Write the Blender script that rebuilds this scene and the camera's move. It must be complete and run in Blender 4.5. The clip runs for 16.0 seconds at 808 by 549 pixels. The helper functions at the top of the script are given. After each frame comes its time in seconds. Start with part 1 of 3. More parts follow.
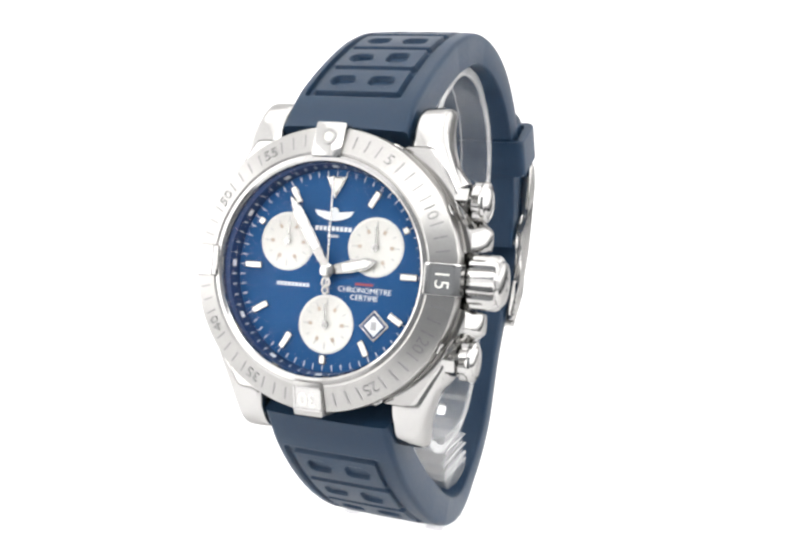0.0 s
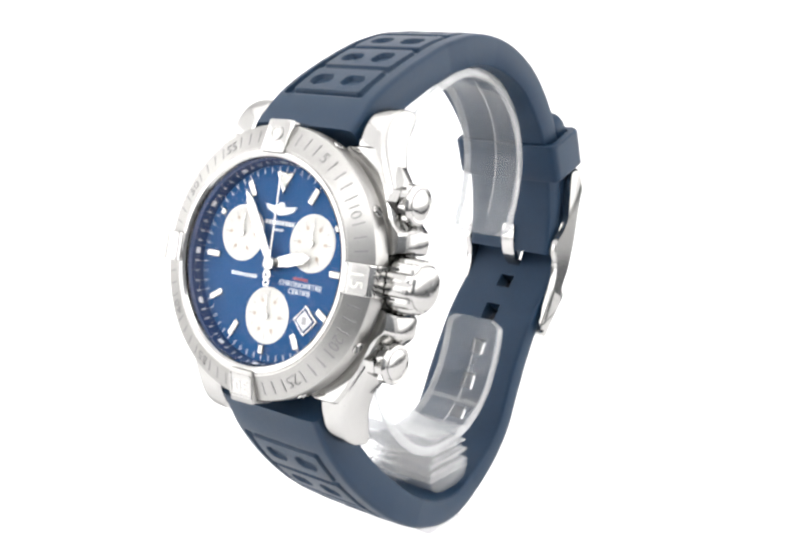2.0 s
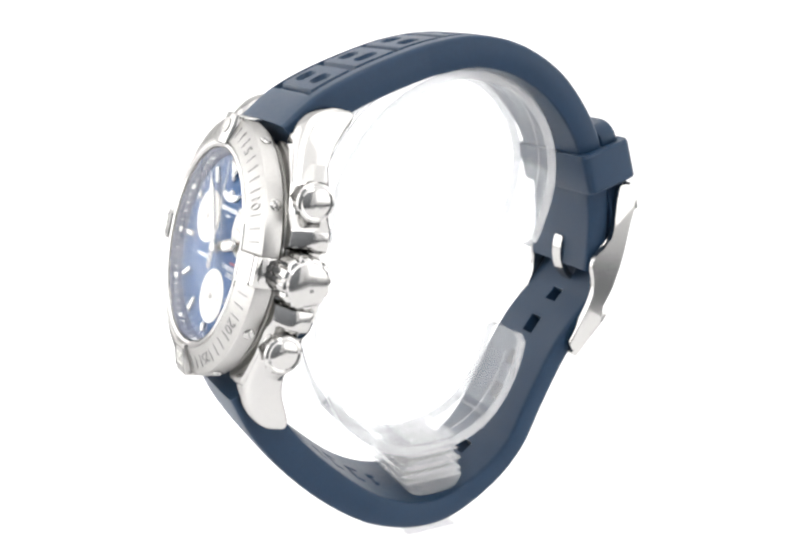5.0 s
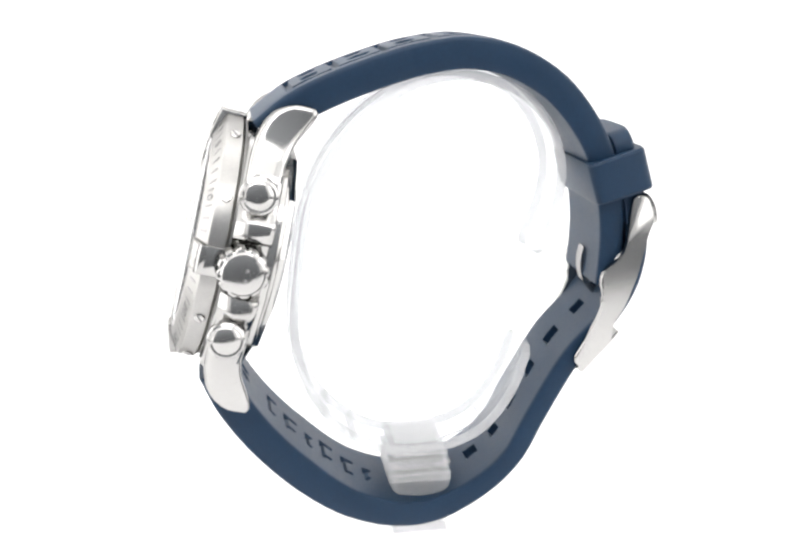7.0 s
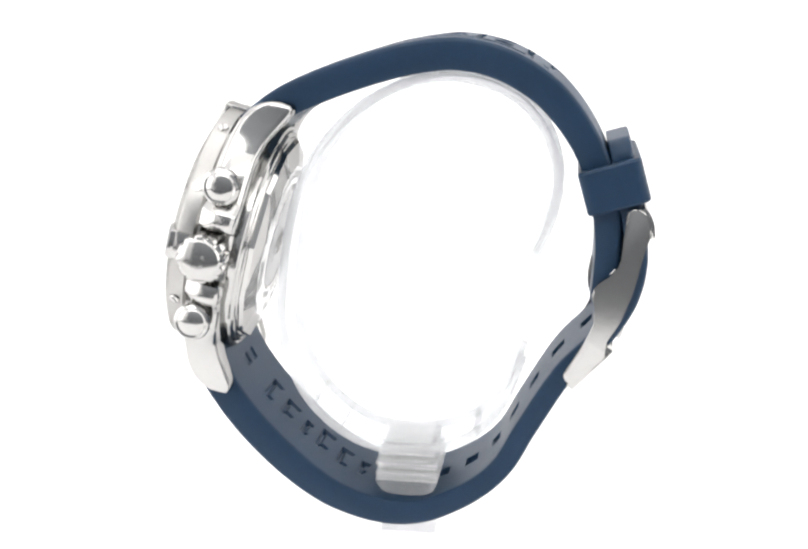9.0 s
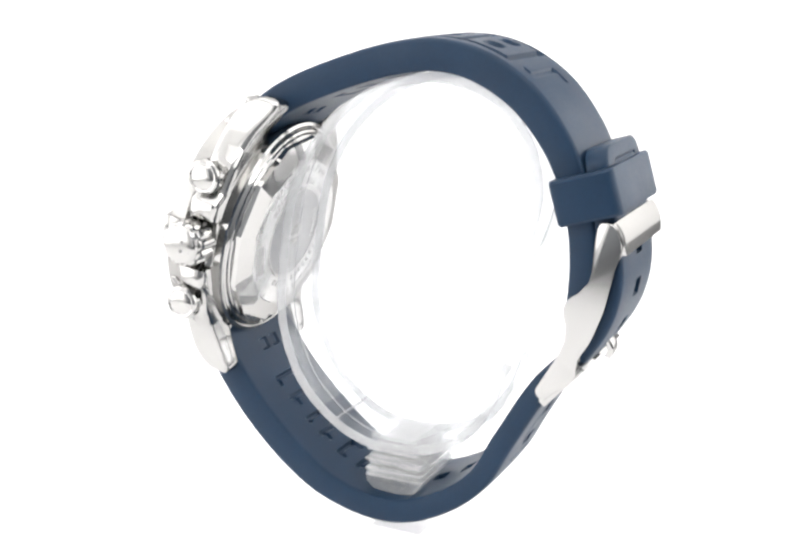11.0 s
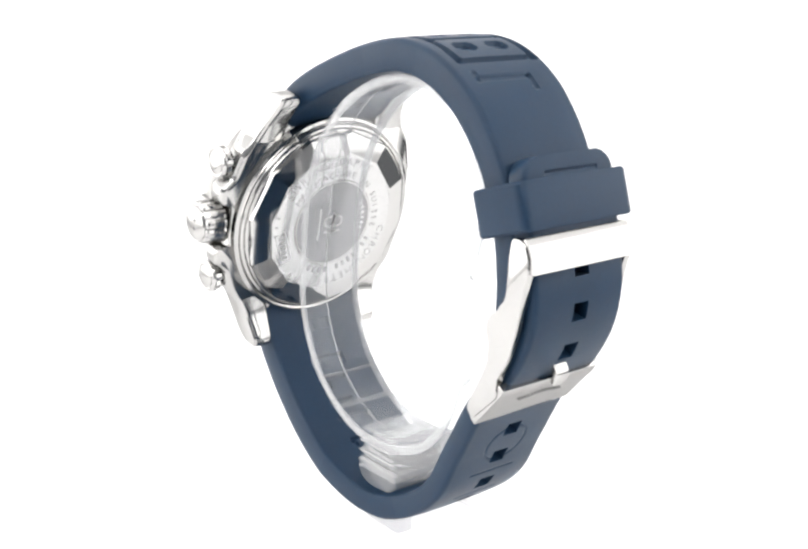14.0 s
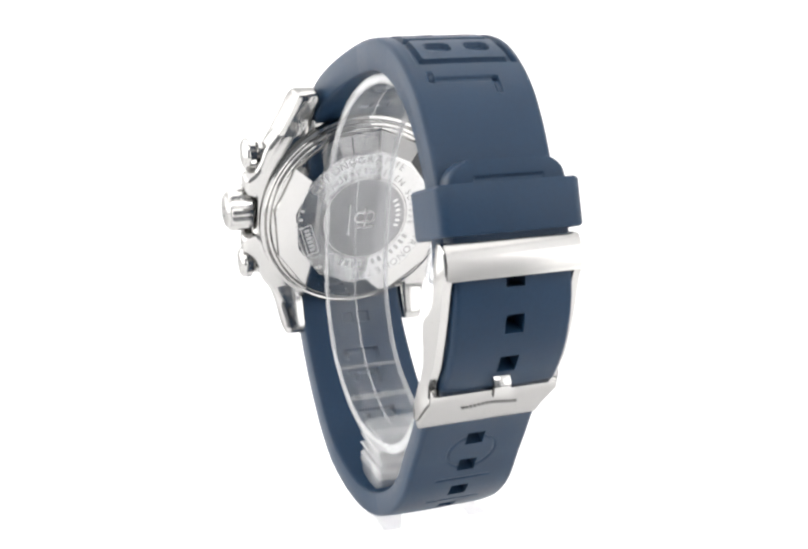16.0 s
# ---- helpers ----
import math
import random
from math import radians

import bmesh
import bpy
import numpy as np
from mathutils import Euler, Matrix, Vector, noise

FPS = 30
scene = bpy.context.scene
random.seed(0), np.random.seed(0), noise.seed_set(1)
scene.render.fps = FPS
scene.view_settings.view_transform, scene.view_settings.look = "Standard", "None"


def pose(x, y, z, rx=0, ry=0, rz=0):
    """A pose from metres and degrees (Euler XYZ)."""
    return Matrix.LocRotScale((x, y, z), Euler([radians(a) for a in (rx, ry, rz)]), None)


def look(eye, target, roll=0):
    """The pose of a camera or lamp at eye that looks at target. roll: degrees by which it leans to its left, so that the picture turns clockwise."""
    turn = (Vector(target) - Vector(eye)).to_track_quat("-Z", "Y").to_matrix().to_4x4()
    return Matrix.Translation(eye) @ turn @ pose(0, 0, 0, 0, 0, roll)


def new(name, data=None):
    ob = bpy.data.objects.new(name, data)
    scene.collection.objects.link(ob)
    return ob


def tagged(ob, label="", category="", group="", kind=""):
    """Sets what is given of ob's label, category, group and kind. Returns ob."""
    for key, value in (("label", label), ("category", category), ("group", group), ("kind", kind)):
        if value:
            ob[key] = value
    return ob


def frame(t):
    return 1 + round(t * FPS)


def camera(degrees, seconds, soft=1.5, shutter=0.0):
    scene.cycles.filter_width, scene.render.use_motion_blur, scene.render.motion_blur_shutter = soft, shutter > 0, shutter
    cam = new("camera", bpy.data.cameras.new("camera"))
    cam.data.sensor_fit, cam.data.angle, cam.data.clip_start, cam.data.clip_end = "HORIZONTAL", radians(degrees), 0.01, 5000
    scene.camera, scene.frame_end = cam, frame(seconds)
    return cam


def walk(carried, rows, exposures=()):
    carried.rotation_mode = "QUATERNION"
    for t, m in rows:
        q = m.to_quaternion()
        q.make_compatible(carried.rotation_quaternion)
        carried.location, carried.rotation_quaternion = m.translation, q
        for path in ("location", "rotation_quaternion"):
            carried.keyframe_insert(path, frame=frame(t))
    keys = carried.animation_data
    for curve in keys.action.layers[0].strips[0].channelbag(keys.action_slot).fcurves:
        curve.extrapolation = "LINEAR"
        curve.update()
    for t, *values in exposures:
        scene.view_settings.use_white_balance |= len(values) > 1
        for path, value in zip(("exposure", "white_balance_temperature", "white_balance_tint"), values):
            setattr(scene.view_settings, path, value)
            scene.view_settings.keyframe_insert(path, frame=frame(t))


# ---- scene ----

# A wristwatch on a clear acrylic display stand turns on a white table inside a photo light box.
# Shapes are laid out in millimetres about the turning axis; part() turns them into metres.

# ---- camera ----
cam = camera(39.96, 16.0, soft=2.6)
EYE = pose(-0.00131, -0.18361, 0.09515, 90 - 14.49, 0, 0) @ pose(0, 0, 0, 0, 0, -0.586)
walk(cam, [(0.0, EYE), (16.0, EYE)], exposures=[(0.0, 0.36), (16.0, 0.36)])

# ---- light ----
# unseen surroundings, brighter upward: added to give the steel soft gradients
world = bpy.data.worlds.new("graded_surround")
scene.world = world
world.use_nodes = True
surround = world.node_tree
where, split, fade = surround.nodes.new("ShaderNodeTexCoord"), surround.nodes.new("ShaderNodeSeparateXYZ"), surround.nodes.new("ShaderNodeMapRange")
fade.inputs["From Min"].default_value, fade.inputs["From Max"].default_value = -0.7, 0.8
fade.inputs["To Min"].default_value, fade.inputs["To Max"].default_value = 0.05, 0.6
surround.links.new(where.outputs["Generated"], split.inputs[0])
surround.links.new(split.outputs["Z"], fade.inputs["Value"])
surround.links.new(fade.outputs[0], surround.nodes["Background"].inputs[1])
surround.nodes["Background"].inputs[0].default_value = (0.92, 0.95, 1.0, 1)


def panel_lamp(name, eye, target, sx, sy, watts, colour=(1.0, 0.985, 0.965)):
    data = bpy.data.lights.new(name, "AREA")
    data.shape, data.size, data.size_y, data.energy, data.color = "RECTANGLE", sx, sy, watts, colour
    ob = new(name, data)
    ob.matrix_world = look(eye, target)
    return ob


# no lamp is in view: this overhead area light is assumed
panel_lamp("led_panel_top", (0, 0.02, 0.445), (0, 0.021, 0), 0.58, 0.62, 0.82)
# unseen side lamps, added low to thin the shadow under the watch
panel_lamp("led_panel_left", (-0.29, 0.02, 0.125), (0, 0.02, 0.125), 0.62, 0.24, 0.63)
panel_lamp("led_panel_right", (0.29, 0.02, 0.125), (0, 0.02, 0.125), 0.62, 0.24, 0.63)
# unseen lamp, added to whiten the backdrop
panel_lamp("led_panel_back", (0, 0.05, 0.44), (0, 0.34, 0.12), 0.52, 0.16, 0.26)
# unseen lamp, added to brighten faces turned to the camera
panel_lamp("led_panel_front", (0, -0.30, 0.36), (0, 0.0, 0.06), 0.52, 0.12, 0.62)

# ---- materials ----


def material(name, colour, rough=0.5, metal=0.0, spread=0.06, grain=900.0, bump=0.02, stain=120.0, **more):
    """A Principled material with variation at two scales and a fine relief."""
    mat = bpy.data.materials.new(name)
    mat.use_nodes = True
    nt = mat.node_tree
    bsdf = nt.nodes["Principled BSDF"]
    coord = nt.nodes.new("ShaderNodeTexCoord")
    fine, wide = nt.nodes.new("ShaderNodeTexNoise"), nt.nodes.new("ShaderNodeTexNoise")
    fine.inputs["Scale"].default_value, wide.inputs["Scale"].default_value = grain, stain
    fine.inputs["Detail"].default_value, wide.inputs["Detail"].default_value = 3, 4
    for n in (fine, wide):
        nt.links.new(coord.outputs["Object"], n.inputs["Vector"])
    both = nt.nodes.new("ShaderNodeMath")
    both.operation = "ADD"
    nt.links.new(fine.outputs["Fac"], both.inputs[0])
    nt.links.new(wide.outputs["Fac"], both.inputs[1])
    ramp = nt.nodes.new("ShaderNodeMapRange")
    ramp.inputs["From Min"].default_value, ramp.inputs["From Max"].default_value = 0.6, 1.4
    ramp.inputs["To Min"].default_value, ramp.inputs["To Max"].default_value = 1 - spread, 1 + spread
    nt.links.new(both.outputs[0], ramp.inputs["Value"])
    tone = nt.nodes.new("ShaderNodeVectorMath")
    tone.operation = "SCALE"
    tone.inputs[0].default_value = colour
    nt.links.new(ramp.outputs[0], tone.inputs["Scale"])
    nt.links.new(tone.outputs[0], bsdf.inputs["Base Color"])
    gloss = nt.nodes.new("ShaderNodeMath")
    gloss.operation = "MULTIPLY"
    gloss.inputs[1].default_value = rough
    nt.links.new(ramp.outputs[0], gloss.inputs[0])
    nt.links.new(gloss.outputs[0], bsdf.inputs["Roughness"])
    bsdf.inputs["Metallic"].default_value = metal
    if bump:
        relief = nt.nodes.new("ShaderNodeBump")
        relief.inputs["Strength"].default_value, relief.inputs["Distance"].default_value = bump, 0.0003
        nt.links.new(fine.outputs["Fac"], relief.inputs["Height"])
        nt.links.new(relief.outputs[0], bsdf.inputs["Normal"])
    for key, value in more.items():
        bsdf.inputs[key.replace("_", " ")].default_value = value
    return mat


def clear(name, ior, tint, rough=0.0, coat=(1, 1, 1)):
    mat = bpy.data.materials.new(name)
    mat.use_nodes = True
    bsdf = mat.node_tree.nodes["Principled BSDF"]
    bsdf.inputs["Base Color"].default_value = (*tint, 1)
    bsdf.inputs["Transmission Weight"].default_value = 1.0
    bsdf.inputs["IOR"].default_value = ior
    bsdf.inputs["Specular Tint"].default_value = (*coat, 1)
    bsdf.inputs["Roughness"].default_value = rough
    return mat


def sheet_plastic(name, tint, haze, body="ShaderNodeBsdfTranslucent"):
    """Clear plastic sheet: lets light through, mirrors by Fresnel; haze paints in refracted light."""
    mat = bpy.data.materials.new(name)
    mat.use_nodes = True
    nt = mat.node_tree
    nt.nodes.remove(nt.nodes["Principled BSDF"])
    out = nt.nodes["Material Output"]
    see, shine, whitening = nt.nodes.new("ShaderNodeBsdfTransparent"), nt.nodes.new("ShaderNodeBsdfGlossy"), nt.nodes.new(body)
    see.inputs[0].default_value, whitening.inputs[0].default_value = (*tint, 1), (0.9, 0.9, 0.9, 1)
    shine.inputs["Roughness"].default_value = 0.04
    edge_on, rim = nt.nodes.new("ShaderNodeLayerWeight"), nt.nodes.new("ShaderNodeMath")
    edge_on.inputs["Blend"].default_value = 0.12
    rim.operation, rim.inputs[1].default_value = "MULTIPLY", 0.55
    nt.links.new(edge_on.outputs["Facing"], rim.inputs[0])
    cloud, gloss = nt.nodes.new("ShaderNodeMixShader"), nt.nodes.new("ShaderNodeMixShader")
    cloud.inputs[0].default_value = haze
    nt.links.new(see.outputs[0], cloud.inputs[1])
    nt.links.new(whitening.outputs[0], cloud.inputs[2])
    nt.links.new(rim.outputs[0], gloss.inputs[0])
    nt.links.new(cloud.outputs[0], gloss.inputs[1])
    nt.links.new(shine.outputs[0], gloss.inputs[2])
    nt.links.new(gloss.outputs[0], out.inputs["Surface"])
    return mat


RUBBER = material("navy_rubber", (0.0066, 0.0235, 0.0515), 0.46, 0, 0.12, 1800, 0.05, 90, Specular_IOR_Level=0.25)
STEEL = material("polished_steel", (0.46, 0.455, 0.445), 0.12, 1.0, 0.03, 1500, 0.0, 150, Specular_Tint=(0.46, 0.46, 0.46, 1))
BRUSHED = material("brushed_steel", (0.375, 0.37, 0.36), 0.32, 1.0, 0.07, 2500, 0.08, 200, Specular_Tint=(0.46, 0.46, 0.46, 1))
ENGRAVED = material("engraved_recess", (0.26, 0.26, 0.26), 0.45, 0.8, 0.08, 2500, 0.05, 300)
SATIN = material("satin_case_back", (0.52, 0.52, 0.515), 0.16, 1.0, 0.04, 1500, 0.008, 200)
MIRROR = material("mirror_steel", (0.50, 0.495, 0.485), 0.05, 1.0, 0.03, 1500, 0.0, 150, Specular_Tint=(0.46, 0.46, 0.46, 1))
DIAL = material("sunburst_blue_lacquer", (0.0150, 0.060, 0.160), 0.45, 0.3, 0.05, 2500, 0.02, 300, Specular_IOR_Level=0.06)
FLANGE = material("blue_flange", (0.004, 0.024, 0.085), 0.45, 0.2, 0.05, 2500, 0.02, 300)
ETCHED = material("etched_steel", (0.42, 0.42, 0.42), 0.55, 0.5, 0.06, 2500, 0.03, 300)
MEDAL = material("grey_medallion", (0.30, 0.30, 0.305), 0.35, 0.9, 0.08, 2500, 0.03, 300)
SILVER = material("silvered_counter", (0.53, 0.525, 0.50), 0.5, 0.1, 0.04, 2500, 0.03, 300)
LUME = material("pale_lume", (0.70, 0.70, 0.66), 0.6, 0, 0.04, 2500, 0.02, 300)
PRINT = material("white_print", (0.60, 0.62, 0.64), 0.6, 0, 0.03, 2500, 0.0, 300)
RED = material("red_print", (0.28, 0.05, 0.06), 0.6, 0, 0.05, 2500, 0.0, 300)
GREY = material("grey_print", (0.30, 0.30, 0.31), 0.6, 0, 0.05, 2500, 0.0, 300)
TAN = material("tan_print", (0.36, 0.30, 0.25), 0.6, 0, 0.05, 2500, 0.0, 300)
GLASS = clear("sapphire_glass", 1.09, (1, 1, 1), coat=(1.0, 0.6, 0.75))
# the haze pales the cuff in place of the white it reflects
ACRYLIC = sheet_plastic("clear_acrylic", (0.965, 0.968, 0.975), 0.09)
# white mix and grey tint paint the lines that refraction draws along edges
EDGE = sheet_plastic("acrylic_edge_glint", (0.83, 0.835, 0.845), 0.22, "ShaderNodeBsdfDiffuse")
FOOT = sheet_plastic("foot_acrylic", (0.90, 0.90, 0.905), 0.06)
# diffuse white share paints the clip's refracted and mirrored brightness
MOULDED = sheet_plastic("moulded_acrylic", (0.95, 0.953, 0.958), 0.09, "ShaderNodeBsdfDiffuse")
PAPER = material("white_paper_sweep", (0.86, 0.86, 0.865), 0.85, 0, 0.012, 300, 0.03, 14)
BACKING = material("grey_back_panel", (0.34, 0.34, 0.35), 0.9, 0, 0.05, 400, 0.05, 20)
LINING = material("white_box_lining", (0.92, 0.92, 0.925), 0.7, 0, 0.02, 300, 0.03, 14)

# ---- building helpers ----
LIFT = 90.5
UNIT, SHIFT = 0.001006, 0.75
METRES = Matrix.Diagonal((UNIT, UNIT, UNIT, 1)) @ Matrix.Translation((SHIFT, 0, LIFT))
# the watch head: x to 3 o'clock, y to 12 o'clock, z out of the dial
HEAD_YAW, HEAD_TILT = -2.6, 15.0
HEAD = (Matrix.Translation((-33.8, -1.2, -34.3)) @ pose(0, 0, 0, 0, 0, -HEAD_YAW) @ pose(0, 0, 0, 0, HEAD_TILT, 0)
        @ Matrix(((0, 0, -1, 0), (-1, 0, 0, 0), (0, 1, 0, 0), (0, 0, 0, 1))))
FLAT = Matrix.Identity(4)
# the bezel, the dial and the case back sit a little off one another on the head's axis
RING = HEAD @ Matrix.Diagonal((1.026, 1.026, 1.0, 1.0))
FACE = HEAD @ Matrix.Translation((0.7, -0.12, 0.6)) @ Matrix.Diagonal((1.02, 1.02, 1.0, 1.0))
REAR = HEAD @ Matrix.Translation((0.1, -0.5, -0.8)) @ Matrix.Diagonal((1.05, 1.05, 1.0, 1.0))


def part(name, bm, mat, parent, label="", m=FLAT, smooth=True):
    """Links a bmesh laid out in millimetres as one mesh object under a thing or part."""
    bmesh.ops.transform(bm, matrix=METRES @ m, verts=bm.verts)
    bmesh.ops.recalc_face_normals(bm, faces=bm.faces)
    mesh = bpy.data.meshes.new(name)
    bm.to_mesh(mesh)
    bm.free()
    return part_mesh(name, mesh, mat, parent, label, smooth)


def part_mesh(name, mesh, mat, parent, label="", smooth=True):
    mesh.materials.append(mat)
    if smooth:
        mesh.shade_smooth()
        mesh.set_sharp_from_angle(angle=radians(32))
    ob = new(name, mesh)
    ob.parent = parent
    if label:
        tagged(ob, label)
    return ob


def lathe(profile, n=96, m=FLAT, bm=None, wave=None):
    """A closed solid of revolution about z from (radius, height) rows; radius 0 makes a pole."""
    bm = bm or bmesh.new()
    rings = []
    for r, z in profile:
        if r < 1e-6:
            rings.append([bm.verts.new(m @ Vector((0, 0, z)))])
        else:
            row = []
            for i in range(n):
                a = 2 * math.pi * i / n
                k = r * (wave(i) if wave else 1)
                row.append(bm.verts.new(m @ Vector((k * math.cos(a), k * math.sin(a), z))))
            rings.append(row)
    pairs = list(zip(rings, rings[1:]))
    if len(rings[0]) > 1 and len(rings[-1]) > 1:
        pairs.append((rings[-1], rings[0]))
    for a, b in pairs:
        for i in range(n):
            j = (i + 1) % n
            if len(a) == 1 and len(b) == 1:
                continue
            if len(a) == 1:
                bm.faces.new((a[0], b[i], b[j]))
            elif len(b) == 1:
                bm.faces.new((a[i], b[0], a[j]))
            else:
                bm.faces.new((a[i], b[i], b[j], a[j]))
    return bm


def prism(outline, lo, hi, bevel=0.0, steps=2, m=FLAT, bm=None):
    """The outline, extruded along z from lo to hi, with rounded rims."""
    own = bmesh.new()
    a = [own.verts.new((x, y, lo)) for x, y in outline]
    b = [own.verts.new((x, y, hi)) for x, y in outline]
    own.faces.new(a[::-1])
    own.faces.new(b)
    n = len(a)
    for i in range(n):
        own.faces.new((a[i], a[(i + 1) % n], b[(i + 1) % n], b[i]))
    if bevel:
        rim = [e for e in own.edges if abs(e.verts[0].co.z - e.verts[1].co.z) < 1e-6]
        bmesh.ops.bevel(own, geom=rim, offset=bevel, segments=steps, profile=0.5, affect="EDGES", clamp_overlap=True)
    bmesh.ops.transform(own, matrix=m, verts=own.verts)
    if bm is None:
        return own
    tmp = bpy.data.meshes.new("tmp")
    own.to_mesh(tmp)
    own.free()
    bm.from_mesh(tmp)
    bpy.data.meshes.remove(tmp)
    return bm


def block(sx, sy, sz, bevel=0.0, m=FLAT, bm=None, steps=2):
    """A box with all edges rounded, centred on m."""
    own = bmesh.new()
    bmesh.ops.create_cube(own, size=1)
    bmesh.ops.scale(own, vec=(sx, sy, sz), verts=own.verts)
    if bevel:
        bmesh.ops.bevel(own, geom=own.edges[:], offset=bevel, segments=steps, profile=0.5, affect="EDGES", clamp_overlap=True)
    bmesh.ops.transform(own, matrix=m, verts=own.verts)
    if bm is None:
        return own
    tmp = bpy.data.meshes.new("tmp")
    own.to_mesh(tmp)
    own.free()
    bm.from_mesh(tmp)
    bpy.data.meshes.remove(tmp)
    return bm


def spline(points, n):
    """n points at even steps along a smooth curve through the points."""
    p = np.array(points, float)
    p = np.vstack([2 * p[0] - p[1], p, 2 * p[-1] - p[-2]])
    out = []
    for i in range(1, len(p) - 2):
        for u in np.linspace(0, 1, 24, endpoint=False):
            a, b, c, d = p[i - 1:i + 3]
            out.append(0.5 * (2 * b + (c - a) * u + (2 * a - 5 * b + 4 * c - d) * u * u + (3 * b - a - 3 * c + d) * u ** 3))
    out.append(p[-2])
    out = np.array(out)
    s = np.concatenate([[0], np.cumsum(np.linalg.norm(np.diff(out, axis=0), axis=1))])
    t = np.linspace(0, s[-1], n)
    return np.stack([np.interp(t, s, out[:, k]) for k in range(out.shape[1])], 1), t


def rounded(points, radius, steps=4):
    """A polygon with its corners rounded."""
    out, n = [], len(points)
    for i in range(n):
        p = np.array(points[i], float)
        a, b = np.array(points[i - 1], float) - p, np.array(points[(i + 1) % n], float) - p
        la, lb = np.linalg.norm(a), np.linalg.norm(b)
        r = min(radius, la * 0.45, lb * 0.45)
        q0, q1 = p + a / la * r, p + b / lb * r
        for u in np.linspace(0, 1, steps):
            out.append(tuple((1 - u) ** 2 * q0 + 2 * u * (1 - u) * p + u * u * q1))
    return out


def sway_upper(x):
    """The strap is not quite square to the head: its middle line drifts sideways."""
    return np.interp(x, (-33, -2, 12, 33), (-1.0, 1.2, 1.3, 0.6))


def sway_lower(x):
    return np.interp(x, (-36, -14, 6, 22, 38), (-1.5, -1.3, 0.7, 1.2, 0.7))


def sway_cuff(x):
    return np.interp(x, (-22, 0, 20), (-3.4, -1.4, 0.4))


def side_on(m=FLAT):
    """Takes a (x, z) outline extruded along its third axis to the watch's side plane."""
    return m @ Matrix(((1, 0, 0, 0), (0, 0, -1, 0), (0, 1, 0, 0), (0, 0, 0, 1)))


def writing(name, text, size, mat, parent, m, depth=0.03):
    """Built-in letters as a flat raised mesh, centred on m in the head's space."""
    curve = bpy.data.curves.new(name, "FONT")
    curve.body, curve.size, curve.extrude = text, size, depth
    curve.align_x, curve.align_y, curve.resolution_u = "CENTER", "CENTER", 3
    tmp = bpy.data.objects.new(name, curve)
    mesh = bpy.data.meshes.new_from_object(tmp)
    bpy.data.objects.remove(tmp)
    mesh.transform(METRES @ m)
    mesh.materials.clear()
    return part_mesh(name, mesh, mat, parent, smooth=False)


def around(r, clock, z, lean=0.0):
    """A place on the dial at that radius and clock angle (degrees from 12, clockwise): y points outward."""
    return pose(0, 0, 0, 0, 0, -clock) @ Matrix.Translation((0, r, z)) @ pose(0, 0, 0, lean, 0, 0)


# ---- the light box ----


def light_box():
    # one sheet: table, sweep and back
    rows = [(-0.20, -0.014), (0.16, -0.014)]
    rows += [(0.16 + 0.18 * math.sin(a), 0.166 - 0.18 * math.cos(a)) for a in np.linspace(0.08, math.pi / 2, 16)]
    rows += [(0.34, 0.45)]
    under = [(y + 0.003 * (1 if z > 0.01 else 0), z - 0.003) for y, z in rows]
    bm = bmesh.new()
    cols = []
    for x in (-0.30, 0.1875):
        cols.append(([bm.verts.new((x, y, z)) for y, z in rows], [bm.verts.new((x, y, z)) for y, z in under]))
    n = len(rows)
    for k in (0, 1):
        for i in range(n - 1):
            bm.faces.new((cols[0][k][i], cols[1][k][i], cols[1][k][i + 1], cols[0][k][i + 1]))
    for c in cols:
        for i in range(n - 1):
            bm.faces.new((c[0][i], c[0][i + 1], c[1][i + 1], c[1][i]))
    bmesh.ops.recalc_face_normals(bm, faces=bm.faces)
    mesh = bpy.data.meshes.new("floor")
    bm.to_mesh(mesh)
    bm.free()
    mesh.materials.append(PAPER)
    mesh.shade_smooth()
    floor = new("floor", mesh)
    tagged(floor, "seamless white paper sweep, table and backdrop in one sheet", "floor", kind="structure")
    # panels added around the set: they bounce light and fill the reflections
    walls = [("wall_left", (-0.305, 0, 0.215), (0.01, 0.70, 0.48)), ("wall_right", (0.305, 0, 0.215), (0.01, 0.70, 0.48)),
             ("wall_back", (0, 0.355, 0.215), (0.60, 0.01, 0.48)), ("ceiling", (0, 0, 0.461), (0.62, 0.72, 0.01)),
             ("wall_front_left", (-0.265, -0.345, 0.215), (0.07, 0.01, 0.48)), ("wall_front_right", (0.265, -0.345, 0.215), (0.07, 0.01, 0.48)),
             ("wall_front_top", (0, -0.345, 0.395), (0.46, 0.01, 0.12))]
    for name, at, size in walls:
        bm = block(*size, 0.001)
        mesh = bpy.data.meshes.new(name)
        bm.to_mesh(mesh)
        bm.free()
        # the back wall is darker grey; it shows as a strip beside the sheet
        mesh.materials.append(BACKING if name == "wall_back" else LINING)
        ob = new(name, mesh)
        ob.location = at
        tagged(ob, "matt panel added around the set for bounce and reflections", "ceiling" if name == "ceiling" else "wall", kind="structure")


light_box()

# ---- the straps ----


def step(d, soft=0.22):
    """1 inside (d < 0), 0 outside, with a soft flank."""
    return np.clip(0.5 - d / soft, 0, 1)


def box_d(s, y, s0, s1, y0, y1, r=0.25):
    ds, dy = np.abs(s - (s0 + s1) / 2) - (s1 - s0) / 2 + r, np.abs(y - (y0 + y1) / 2) - (y1 - y0) / 2 + r
    return np.hypot(np.maximum(ds, 0), np.maximum(dy, 0)) + np.minimum(np.maximum(ds, dy), 0) - r


